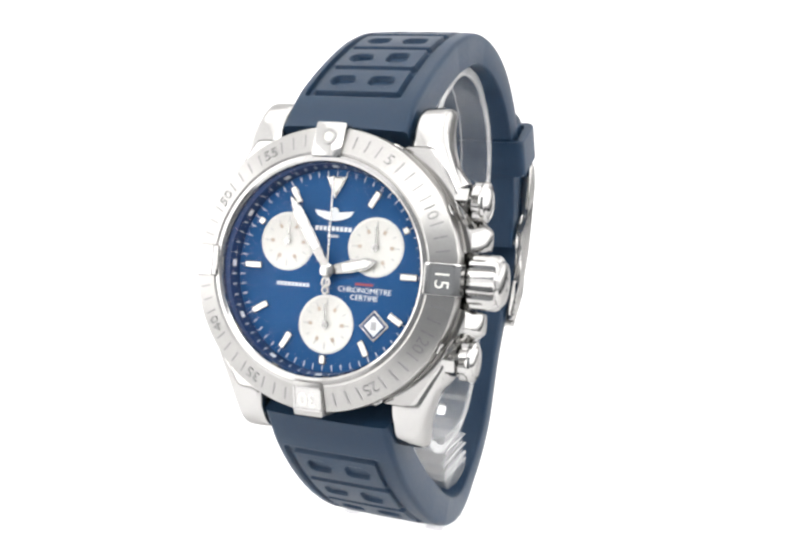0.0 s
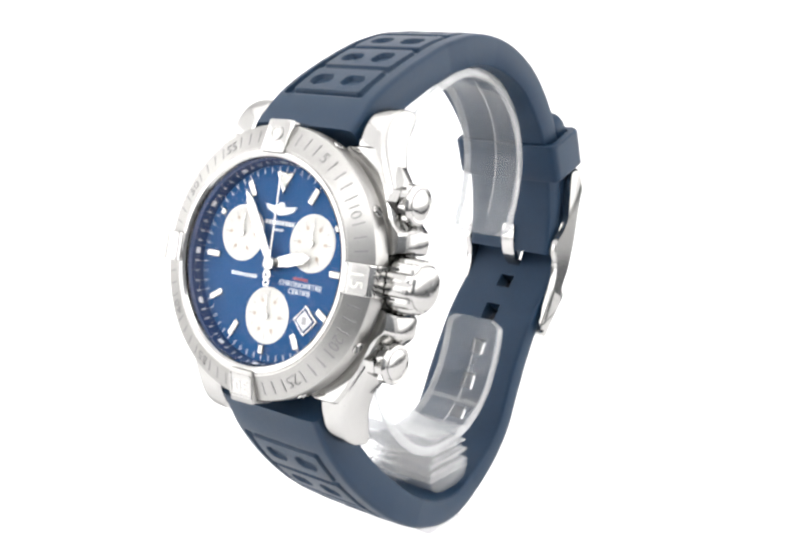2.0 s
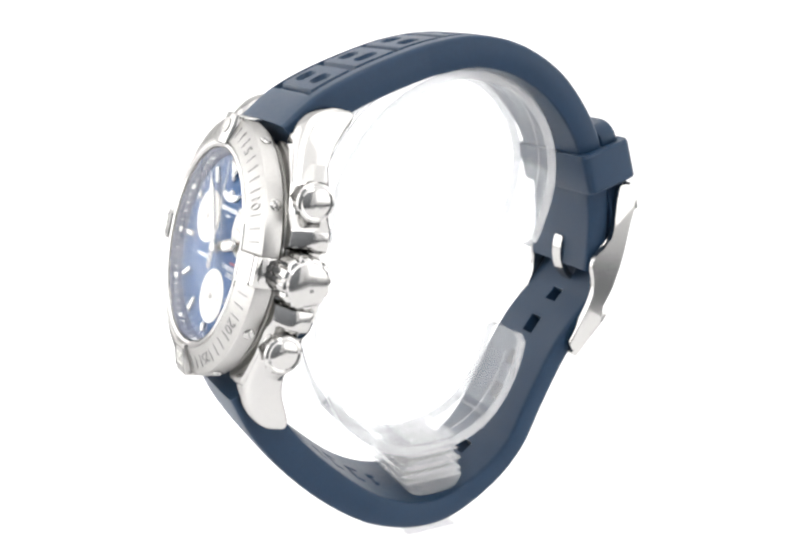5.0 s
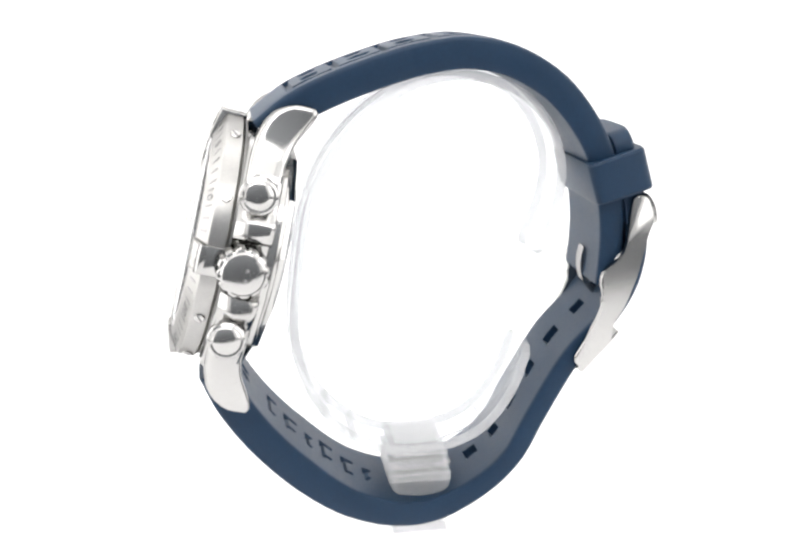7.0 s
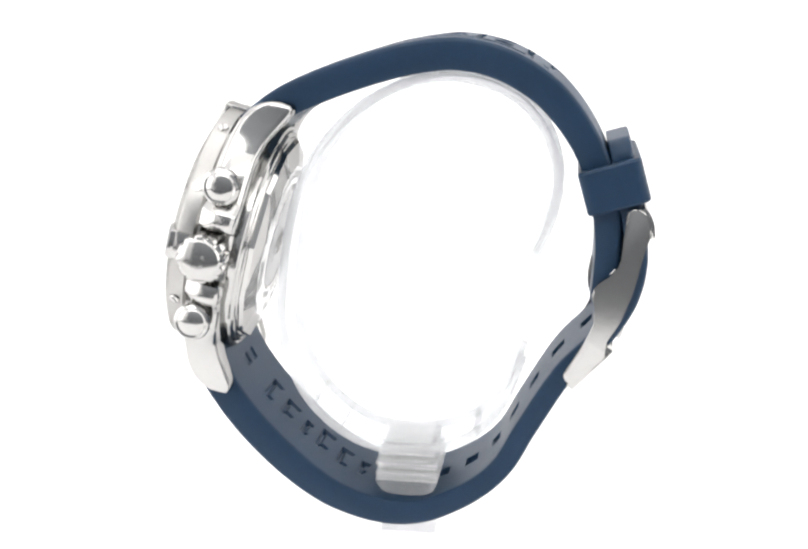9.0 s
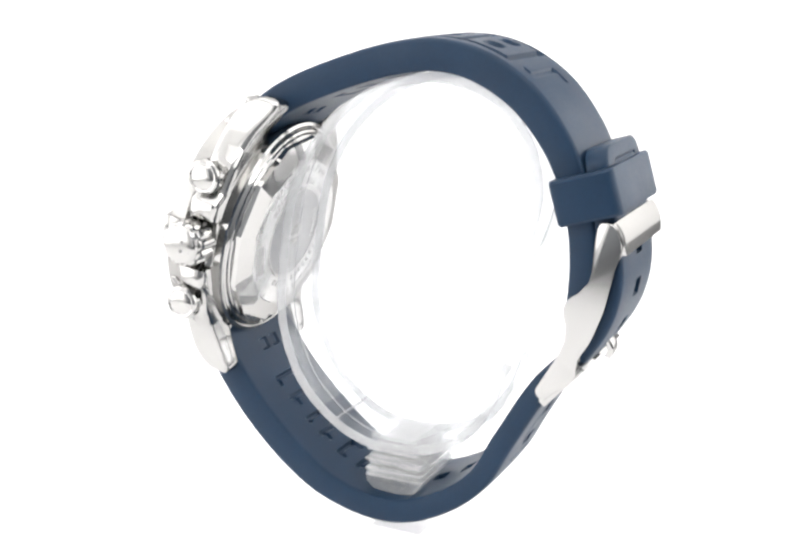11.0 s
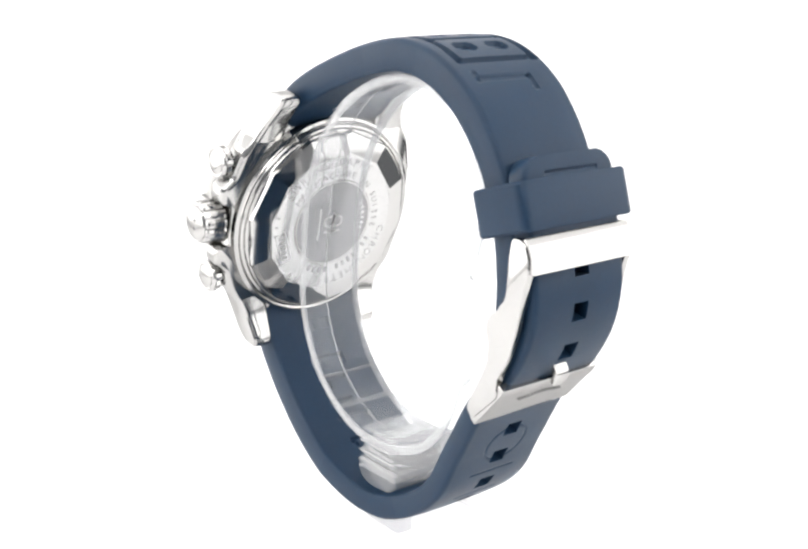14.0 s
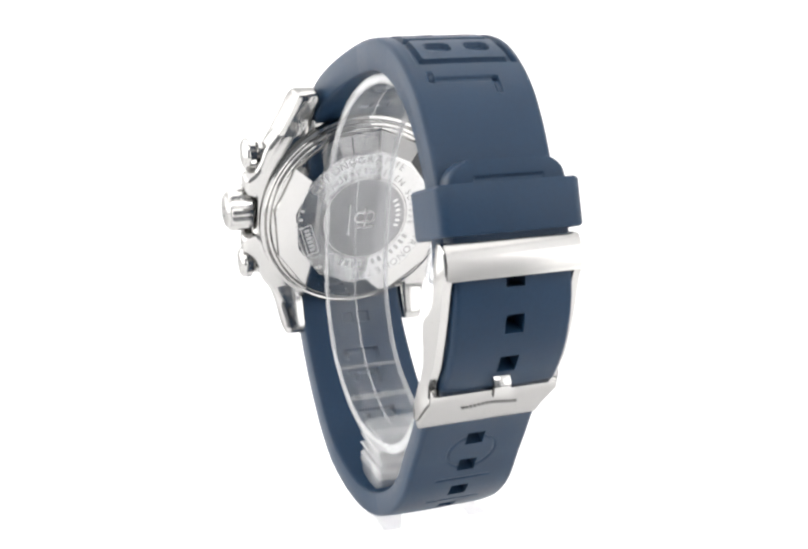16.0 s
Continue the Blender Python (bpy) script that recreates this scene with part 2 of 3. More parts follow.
def raised_blocks(s, y, start, count, pitch, depth):
    """A sunk panel with proud rectangular blocks, each with two round-ended sunk windows."""
    y = y - 0.5
    h = -depth * step(box_d(s, y, start - 0.9, start + count * pitch + 0.1, -7.9, 7.9))
    for i in range(count):
        a = start + i * pitch
        h = h + depth * step(box_d(s, y, a, a + pitch - 1.0, -6.8, 6.8, 0.5))
        lo, hi = a + 1.9, a + 4.7
        h = h - depth * step(box_d(s, y, lo, hi, 1.3, 5.0, 1.1))
        far = hi + 0.7 if i % 2 else hi
        h = h - depth * step(box_d(s, y, lo, far, -5.1 + 0.6 * (i % 2), -1.2, 1.1))
    return h


def strap_band(name, outer, thick, half, relief, holes, parent, label, sway, tail=False, inner_relief=None):
    """A moulded rubber band along a side profile: relief on its outer face, holes right through it."""
    length = spline(outer, 400)[1][-1]
    ns = int(length / 0.20)
    line, s = spline(outer, ns)
    tan = np.gradient(line, axis=0)
    tan /= np.linalg.norm(tan, axis=1)[:, None]
    nor = np.stack([-tan[:, 1], tan[:, 0]], 1)          # outward
    mid = line.mean(0) if not tail else np.array([0.0, -45.0])
    if ((line - mid) * nor).sum() < 0:
        nor = -nor
    u = s / length
    th = np.interp(u, *zip(*thick))
    hw = np.interp(u, *zip(*half))
    edge = 0.7
    v = np.concatenate([[-1, -0.992, -0.975, -0.95], np.linspace(-0.92, 0.92, 93), [0.95, 0.975, 0.992, 1]])
    if tail:                                            # rounded tip
        left = length - s
        hw = np.where(left < 3, hw - 3 + np.sqrt(np.maximum(9 - (3 - left) ** 2, 0.2)), hw)
    y = hw[:, None] * v[None, :]
    S = np.repeat(s[:, None], len(v), 1)
    d = np.maximum(edge - (hw[:, None] - np.abs(y)), 0)
    drop = edge - np.sqrt(np.maximum(edge ** 2 - d ** 2, 0))
    crown = 0.75 - 0.25 * (np.abs(y) / hw[:, None]) ** 4
    h_out = relief(S, y) - drop + crown
    h_in = -th[:, None] + drop * 0.4
    if inner_relief is not None:
        h_in = h_in + inner_relief(S, y)
    yc = sway(line[:, 0])[:, None]

    def sheet(h):
        x = line[:, 0:1] + nor[:, 0:1] * h
        z = line[:, 1:2] + nor[:, 1:2] * h
        return np.stack([x, y + yc, z], 2).reshape(-1, 3)

    nv = len(v)
    verts = np.vstack([sheet(h_out), sheet(h_in)])
    top = lambda i, j: i * nv + j
    low = lambda i, j: ns * nv + i * nv + j
    cs, cy = (S[:-1, :-1] + S[1:, 1:]) / 2, (y[:-1, :-1] + y[1:, 1:]) / 2
    cut = np.zeros(cs.shape, bool)
    for at, long_, broad in holes:
        cut |= (np.abs(cs - at) < long_ / 2) & (np.abs(cy) < broad / 2)
    faces = []
    for i in range(ns - 1):
        for j in range(nv - 1):
            if cut[i, j]:
                for (a, b), other in ((((i, j), (i, j + 1)), (i - 1, j)), (((i + 1, j + 1), (i + 1, j)), (i + 1, j)),
                                      (((i + 1, j), (i, j)), (i, j - 1)), (((i, j + 1), (i + 1, j + 1)), (i, j + 1))):
                    if not cut[other]:
                        faces.append((top(*a), top(*b), low(*b), low(*a)))
                continue
            faces.append((top(i, j), top(i + 1, j), top(i + 1, j + 1), top(i, j + 1)))
            faces.append((low(i, j), low(i, j + 1), low(i + 1, j + 1), low(i + 1, j)))
        for j in (0, nv - 1):
            faces.append((top(i, j), low(i, j), low(i + 1, j), top(i + 1, j)))
    for i in (0, ns - 1):
        for j in range(nv - 1):
            faces.append((top(i, j), top(i, j + 1), low(i, j + 1), low(i, j)))
    mesh = bpy.data.meshes.new(name)
    mesh.from_pydata(((verts + (SHIFT, 0, LIFT)) * UNIT).tolist(), [], faces)
    bm = bmesh.new()
    bm.from_mesh(mesh)
    bmesh.ops.recalc_face_normals(bm, faces=bm.faces)
    bm.to_mesh(mesh)
    bm.free()
    return part_mesh(name, mesh, RUBBER, parent, label)


UPPER = [(-26.2, -15.8), (-21.3, -12.1), (-15.7, -9.4), (-7.7, -6.6), (0.1, -4.6), (7.9, -3.9), (15.7, -5.7), (22.8, -10.1),
         (28.1, -16.5), (31.2, -23), (32.8, -30), (33.1, -36), (32.7, -41), (32.2, -44.7)]
LOWER = [(-36.2, -55.5), (-33.3, -61.8), (-28.4, -68.7), (-21.8, -75.4), (-14.2, -80.8), (-5.5, -84), (2.5, -83.9), (10.4, -80.2), (16.3, -74.8),
         (20.5, -67.4), (26.2, -57.9), (32.2, -51.2), (35.9, -45), (37.3, -38.5), (36.7, -32.5), (35.8, -28), (34.5, -21.5), (33.7, -18.6)]
HOLES = [(55.25 + 6.65 * i, 2.9, 2.9) for i in range(10)]


def upper_relief(s, y):
    h = raised_blocks(s, y, 7.6, 5, 8.1, 0.8)
    h -= 0.35 * step(box_d(s, y, 51.4, 52.3, -6.6, 4.0))
    h -= 0.35 * step(box_d(s, y, 51.4, 54.6, 3.2, 4.0))
    h -= 0.35 * step(box_d(s, y, 50.2, 52.3, -6.6, -5.8))
    return h


def lower_relief(s, y):
    h = raised_blocks(s, y, 8.0, 4, 8.1, 0.6)
    for at in (58.6, 65.2, 71.8):
        h -= 0.2 * step(np.abs(s - at) - 0.12) * step(np.abs(y) - 4.6)
    ring = np.abs(np.hypot(s - 78.5, y) - 3.9) - 0.15
    return h - 0.2 * step(ring) - 0.25 * step(np.abs(s - 128.6) - 0.25) * step(np.abs(y) - 5.2)


def inner_marks(s, y):
    h = 0.35 * step(box_d(s, y, 4.5, 7.0, 1.0, 3.0, 0.3)) + 0.35 * step(box_d(s, y, 4.5, 7.0, -2.2, -0.2, 0.3))
    at = 13.0
    for i in range(6):
        wide = 2.6 + 0.9 * math.sin(2.3 * i)
        h += 0.5 * step(box_d(s, y, at, at + 0.9, -3.4, 3.6 - (i % 3), 0.3))
        h += 0.5 * step(box_d(s, y, at, at + wide, 2.6 - (i % 3), 3.6 - (i % 3), 0.3))
        h += 0.5 * step(box_d(s, y, at + 0.6, at + wide * 0.8, -3.4 + (i % 2), -2.5 + (i % 2), 0.3))
        at += wide + 2.1
    return h


# ---- the watch ----


def watch_head(watch):
    body = [(9.9, 18.6), (14.4, 18.6), (18.2, 13.6), (19.9, 9.0), (21.6, 7.5), (22.0, 7.0), (22.0, 4.3), (19.8, 3.9), (19.8, -3.9), (22.0, -4.3),
            (22.0, -7.0), (21.6, -7.5), (19.9, -9.0), (18.2, -13.6), (14.4, -18.6), (9.9, -18.6), (9.9, -16.2), (5, -17.6), (-5, -17.6), (-9.9, -16.2),
            (-9.9, -18.6), (-14.4, -18.6), (-18.4, -12.8), (-20.2, -6), (-20.4, 0), (-20.2, 6), (-18.4, 12.8), (-14.4, 18.6), (-9.9, 18.6),
            (-9.9, 16.2), (-5, 17.6), (5, 17.6), (9.9, 16.2)]
    bm, loops = bmesh.new(), []
    for z, k in ((-7.3, 0.955), (-7.0, 0.985), (-6.5, 1.0), (-4.2, 1.0), (-3.2, 0.985), (-2.2, 0.955), (-1.5, 0.925)):
        loops.append([bm.verts.new((x * k, y * (k if abs(y) < 16 else 0.5 + 0.5 * k), z)) for x, y in rounded(body, 0.8, 3)])
    for a, b in zip(loops, loops[1:]):
        for i in range(len(a)):
            bm.faces.new((a[i], a[(i + 1) % len(a)], b[(i + 1) % len(a)], b[i]))
    bm.faces.new(loops[0])
    bm.faces.new(loops[-1])
    case = part("case", bm, STEEL, watch, "polished steel case with crown guards", HEAD)
    # lug: along y, its inner and outer flank, crest and sole
    rows = np.array([(4, 12.5, 20.0, -1.9, -6.9), (8, 11.8, 19.6, -1.7, -7.0), (12, 10.8, 18.3, -1.65, -7.0), (15.5, 10.2, 16.6, -1.8, -7.3), (18.5, 10.0, 15.3, -2.2, -8.1),
                     (21, 10.0, 14.6, -3.0, -9.5), (22.8, 10.0, 14.3, -4.3, -10.5), (23.8, 10.05, 14.2, -5.8, -10.6), (24.3, 10.3, 13.95, -7.0, -10.3), (24.5, 11.2, 13.0, -8.2, -9.4)])
    fine = np.linspace(0, len(rows) - 1, 46)
    lug = np.stack([np.interp(fine, np.arange(len(rows)), rows[:, k]) for k in range(5)], 1)
    for k in range(3):
        lug[1:-1] = (lug[:-2] + 2 * lug[1:-1] + lug[2:]) / 4
    for sx in (-1, 1):
        for sy in (-1, 1):
            bm, loops = bmesh.new(), []
            for y, x0, x1, z1, z0 in lug:
                ring = []
                for a in np.linspace(0, 2 * math.pi, 28, endpoint=False):
                    c, d = math.cos(a), math.sin(a)
                    u, w = math.copysign(abs(c) ** 0.36, c), math.copysign(abs(d) ** 0.36, d)
                    ring.append(bm.verts.new((sx * ((x0 + x1) / 2 + u * (x1 - x0) / 2), sy * y, (z0 + z1) / 2 + w * (z1 - z0) / 2)))
                loops.append(ring)
            for a, b in zip(loops, loops[1:]):
                for i in range(28):
                    bm.faces.new((a[i], a[(i + 1) % 28], b[(i + 1) % 28], b[i]))
            bm.faces.new(loops[0])
            bm.faces.new(loops[-1])
            part("lug", bm, STEEL, case, m=HEAD)
    for sy in (-1, 1):
        rod = lathe([(0, -10.6), (0.7, -10.6), (0.7, 10.6), (0, 10.6)], 16, pose(0, 20.6 * sy, -6.6, 0, 90, 0))
        part("spring_bar", rod, STEEL, case, m=HEAD)

    bezel = part("bezel", lathe([(14.9, 2.2), (15.4, 3.2), (15.9, 3.35), (16.3, 3.15), (18.95, 2.0), (19.3, 1.78), (19.42, 1.45), (19.42, -0.75), (19.2, -1.0),
                                 (18.9, -1.3), (18.9, -1.6), (15.5, -1.6), (14.9, -1.0)], 160), BRUSHED, watch, "brushed steel rotating bezel with engraved minutes", RING)
    part("bezel_lip", lathe([(14.35, 2.3), (14.6, 3.2), (15.0, 3.45), (15.5, 3.4), (15.7, 3.0), (15.0, 2.0)], 128), STEEL, bezel, "polished inner lip", RING)
    for k in range(4):
        m = around(17.4, 90 * k, 0)
        bm = block(4.4, 5.0, 2.6, 0.35, m @ pose(0, -0.1, 2.0, -14, 0, 0))
        block(4.4, 0.9, 4.0, 0.3, m @ pose(0, 1.95, 0.6, 0, 0, 0), bm)
        rider = part("rider_tab", bm, STEEL if k != 2 else BRUSHED, bezel, "polished rider tab", RING)
        if k:
            field = block(3.5, 3.0, 0.1, 0, m @ pose(0, 0.15, 3.26, -14, 0, 0))
            part("sunk_field", field, MIRROR, rider, "mirror-polished sunk field", RING, smooth=False)
            rim = bmesh.new()
            for sx, sy, x, y in ((3.9, 0.3, 0, 1.7), (3.9, 0.3, 0, -1.4), (0.3, 3.4, 1.9, 0.15), (0.3, 3.4, -1.9, 0.15)):
                block(sx, sy, 0.24, 0, m @ pose(0, 0, 3.26, -14, 0, 0) @ pose(x, y, 0.03), rim)
            part("field_rim", rim, STEEL, rider, m=RING, smooth=False)
            writing("numeral", str(15 * k), 2.7, LUME, rider, RING @ m @ pose(0, 0.15, 3.32, -14, 0, 0), 0.06)
        else:
            part("pip_ring", lathe([(0.75, 0), (0.75, 0.25), (1.15, 0.25), (1.15, 0)], 32, m @ pose(0, 0.5, 3.1, -14, 0, 0)), STEEL, rider, m=RING)
            part("pip", lathe([(0, 0), (0.72, 0), (0.72, 0.15), (0, 0.25)], 24, m @ pose(0, 0.5, 3.1, -14, 0, 0)), LUME, rider, m=RING)
    for i in range(60):
        if i % 15 in (0, 1, 14) or i % 5 == 0:
            continue
        part("minute_mark", block(0.22, 1.9, 0.16, 0, around(17.6, 6 * i, 2.56, -22)), ENGRAVED, bezel, m=RING, smooth=False)
    for i in (1, 2, 4, 5, 7, 8, 10, 11):
        writing("numeral", str(5 * i), 2.3, ENGRAVED, bezel, RING @ around(17.5, 30 * i, 2.69, -22))
    for c in (28, 62, 118, 152, 208, 242, 298, 332):
        m = around(19.3, c, 0.4) @ pose(0, 0, 0, -90, 0, 0)
        screw = part("screw", lathe([(0, -0.2), (0.85, -0.2), (0.85, 0.25), (0.7, 0.38), (0, 0.38)], 24, m), STEEL, bezel, m=RING)
        part("screw_slot", block(1.3, 0.22, 0.1, 0, m @ pose(0, 0, 0.38, 0, 0, 35)), ENGRAVED, screw, m=RING, smooth=False)

    dial = part("dial", lathe([(0, -0.8), (15.4, -0.8), (15.4, 0), (0, 0)], 96), DIAL, watch, "sunburst blue dial with silvered counters", FACE)
    part("flange", lathe([(13.9, 0.05), (14.5, 1.9), (15.4, 1.9), (15.4, -0.3), (13.9, -0.3)], 96), FLANGE, dial, "blue sloping flange", FACE)
    for i in range(60):
        m = around(14.2, 6 * i, 1.0, 72)
        part("scale_mark", block(0.9 if i % 5 == 0 else 0.16, 0.7, 0.06, 0, m), PRINT, dial, m=FACE, smooth=False)
    for i in range(60):
        part("minute_tick", block(0.11, 0.75, 0.05, 0, around(13.3, 6 * i, 0.03)), PRINT, dial, m=FACE, smooth=False)
    for i in range(1, 12):
        long_ = {2: 0.9, 10: 0.9, 6: 1.3, 5: 2.3, 4: 2.3}.get(i, 2.5)
        m = around(12.85 - long_ / 2, 30 * i, 0.22)
        index = part("hour_index", block(0.95, long_, 0.4, 0.08, m, steps=1), STEEL, dial, m=FACE)
        part("lume_bar", block(0.62, long_ - 0.3, 0.08, 0, m @ pose(0, 0, 0.2)), LUME, index, m=FACE, smooth=False)
    part("triangle_index", prism([(-1.6, 12.9), (1.6, 12.9), (0, 9.8)], 0.0, 0.4, 0.08, 1), STEEL, dial, m=FACE)
    part("triangle_lume", prism([(-1.1, 12.6), (1.1, 12.6), (0, 10.5)], 0.38, 0.46), LUME, dial, m=FACE, smooth=False)
    wing = [(0, 8.7), (0.5, 8.5), (0.7, 8.0), (2.9, 8.25), (2.4, 7.5), (1.2, 7.0), (0, 6.8), (-1.2, 7.0), (-2.4, 7.5), (-2.9, 8.25), (-0.7, 8.0), (-0.5, 8.5)]
    part("winged_emblem", prism(wing, 0.0, 0.25), PRINT, dial, "white winged emblem", FACE, smooth=False)
    for count, tall, wide, y_, x_ in ((9, 0.62, 0.62, 5.75, 0), (4, 0.35, 0.42, 4.75, 0), (9, 0.5, 0.56, -2.25, -5.4)):
        for i in range(count):
            part("print_bar", block(wide * 0.72, tall, 0.04, 0, pose(x_ + wide * (i - (count - 1) / 2), y_, 0.03)), PRINT, dial, m=FACE, smooth=False)
    part("red_print_bar", block(2.6, 0.3, 0.04, 0, pose(5.2, -1.5, 0.03)), RED, dial, m=FACE, smooth=False)
    writing("dial_writing", "CHRONOMETRE", 1.05, PRINT, dial, FACE @ pose(5.3, -2.35, 0.03))
    writing("dial_writing", "CERTIFIE", 1.05, PRINT, dial, FACE @ pose(5.3, -3.35, 0.03))
    for (cx, cy), hand in (((-6.65, 3.6), 3), ((6.45, 3.65), 0), ((0.05, -7.35), -8)):
        at = pose(cx, cy, 0)
        sub = part("counter", lathe([(0, -0.1), (4.05, -0.1), (4.05, 0.06), (3.7, 0.1), (3.6, 0.04), (0, 0.04)], 64, at), SILVER, dial, "silvered chronograph counter", FACE)
        for i in range(12):
            part("counter_mark", block(0.12, 0.5 if i % 3 else 0.9, 0.03, 0, at @ around(3.0, 30 * i, 0.06)), GREY, sub, m=FACE, smooth=False)
        for i in range(6):
            part("counter_numeral", block(0.5, 0.62, 0.03, 0, at @ around(2.35, 60 * i + 30, 0.06)), TAN, sub, m=FACE, smooth=False)
        m = at @ pose(0, 0, 0.35, 0, 0, -hand)
        bm = block(0.22, 3.4, 0.08, 0, m @ pose(0, 1.1, 0))
        lathe([(0, 0.1), (0.45, 0.1), (0.45, -0.2), (0, -0.2)], 20, m, bm)
        part("counter_hand", bm, STEEL, sub, m=FACE)
    at = pose(7.15, -6.95, 0) @ pose(0, 0, 0, 0, 0, 45 + 3)
    frame_ = part("date_frame", block(3.1, 3.1, 0.3, 0.06, at @ pose(0, 0, 0.1), steps=1), STEEL, dial, "framed date window", FACE)
    part("date_recess", block(2.6, 2.6, 0.05, 0, at @ pose(0, 0, 0.26)), FLANGE, frame_, m=FACE, smooth=False)
    part("date_disc", block(2.0, 2.0, 0.06, 0, at @ pose(0, 0, 0.3)), PRINT, frame_, m=FACE, smooth=False)
    part("date_mark", block(0.8, 1.1, 0.04, 0, pose(7.15, -6.95, 0.34)), GREY, frame_, m=FACE, smooth=False)

    blade = lambda long_, wide: rounded([(-wide * 0.35, 0), (-wide * 0.55, long_ * 0.45), (-wide * 0.5, long_ * 0.8), (0, long_), (wide * 0.5, long_ * 0.8),
                                         (wide * 0.55, long_ * 0.45), (wide * 0.35, 0)], 0.25, 3)
    for name, long_, wide, clock, z in (("hour_hand", 7.4, 1.6, 76, 0.6), ("minute_hand", 11.9, 1.5, -33, 0.85)):
        m = pose(0, 0, z, 0, 0, -clock)
        hand = part(name, prism(blade(long_, wide), 0, 0.18, 0.05, 1, m=m), STEEL, dial, m=FACE)
        part("lume_bar", prism([(-wide * 0.28, long_ * 0.3), (-wide * 0.3, long_ * 0.75), (0, long_ * 0.88), (wide * 0.3, long_ * 0.75), (wide * 0.28, long_ * 0.3)], 0.18, 0.24, m=m),
             LUME, hand, m=FACE, smooth=False)
    m = pose(0, 0, 1.1, 0, 0, 0.5)
    bm = block(0.28, 15.5, 0.1, 0, m @ pose(0, 5.2, 0))
    lathe([(0, -0.6), (1.0, -0.6), (1.0, 0.2), (0.6, 0.35), (0, 0.35)], 28, m, bm)
    lathe([(0.35, 0), (0.35, 0.15), (0.75, 0.15), (0.75, 0)], 24, m @ pose(0, -1.6, 0), bm)
    lathe([(0.25, 0), (0.25, 0.15), (0.6, 0.15), (0.6, 0)], 24, m @ pose(0, -2.7, 0), bm)
    part("chronograph_hand", bm, STEEL, dial, m=FACE)
    glass = part("crystal", lathe([(0, 2.6), (14.9, 2.6), (14.9, 3.1), (14.4, 3.35), (0, 3.4)], 96), GLASS, watch, "clear domed sapphire crystal", RING)
    glass.visible_shadow = False

    side = lambda y_, z_: pose(0, y_, z_, 0, 90, 0)
    crown = part("crown", lathe([(0, 18.6), (2.3, 18.6), (2.3, 20.2), (3.3, 20.2), (3.85, 20.5), (3.85, 23.7), (3.6, 24.2), (3.15, 24.4)], 144, side(0, -3.7),
                                wave=lambda i: 1 - 0.085 * max(0.0, math.cos(i * math.pi / 6)) ** 1.5), STEEL, watch, "fluted polished crown", HEAD)
    part("crown_cap", lathe([(3.2, 24.0), (3.2, 24.5), (2.95, 24.8), (2.4, 24.98), (1.2, 25.1), (0, 25.13), (0, 24.0)], 64, side(0, -3.7)), STEEL, crown, m=HEAD)
    for x, y, w, h in ((-0.75, -0.5, 0.5, 0.5), (0.75, -0.5, 0.5, 0.5)):
        part("crown_emblem", block(w, h, 0.16, 0.04, side(0, -3.7) @ pose(-y, x, 25.11), steps=1), ENGRAVED, crown, m=HEAD)
    for sy in (-1, 1):
        at = side(11.0 * sy, -3.8)
        pusher = part("pusher", lathe([(0, 15), (1.7, 15), (1.5, 20.0), (0, 20.0)], 32, at), STEEL, watch, "polished chronograph pusher", HEAD)
        part("pusher_cap", lathe([(0, 19.5), (2.1, 19.5), (2.85, 19.9), (2.85, 21.0), (2.4, 21.15), (0, 21.15)], 96, at,
                                 wave=lambda i: 1 - 0.2 * max(0.0, math.cos(i * math.pi / 6 + 0.5)) ** 1.2), STEEL, pusher, "notched pusher cap", HEAD)
        part("pusher_dome", lathe([(0, 20.9), (2.8, 20.9), (2.9, 21.2), (2.75, 21.55), (2.4, 21.75), (2.1, 21.68), (1.85, 21.85), (1.0, 22.0), (0, 22.04)], 48, at), STEEL, pusher, m=HEAD)
        part("pusher_nut", lathe([(1.3, 17.2), (2.3, 17.2), (2.3, 19.2), (1.3, 19.2)], 8, at), STEEL, pusher, m=HEAD, smooth=False)

    rim = part("case_back", lathe([(0, -5.6), (17.6, -5.6), (18.4, -6.4), (18.4, -7.5), (17.9, -7.7), (17.8, -7.9), (17.5, -7.75), (17.3, -8.1), (17.0, -8.25), (16.8, -8.05), (16.6, -8.4),
                                   (16.3, -8.55), (0, -8.55)], 120), STEEL, watch, "engraved steel case back with stepped rim", REAR)
    part("faceted_ring", lathe([(11.5, -8.5), (16.6, -8.5), (16.4, -9.25), (12.95, -10.1), (11.5, -10.1)], 12, pose(0, 0, 0, 0, 0, 8)), MIRROR, rim, "polished twelve-sided ring", REAR, smooth=False)
    part("back_plate", lathe([(0, -8.6), (12.5, -8.6), (12.5, -10.1), (12.4, -10.2), (8.1, -10.2), (8.0, -10.1), (0, -10.1)], 96), SATIN, rim, "polished plate with circular engraving", REAR)
    part("back_medallion", lathe([(0, -10.05), (7.6, -10.05), (7.6, -10.16), (0, -10.16)], 64), MEDAL, rim, "grey medallion", REAR)
    part("medallion_rim", lathe([(7.6, -10.05), (7.6, -10.24), (7.8, -10.28), (8.0, -10.24), (8.0, -10.05)], 64), STEEL, rim, m=REAR)
    under = REAR @ pose(0, 0, -10.22, 0, 180, 0)
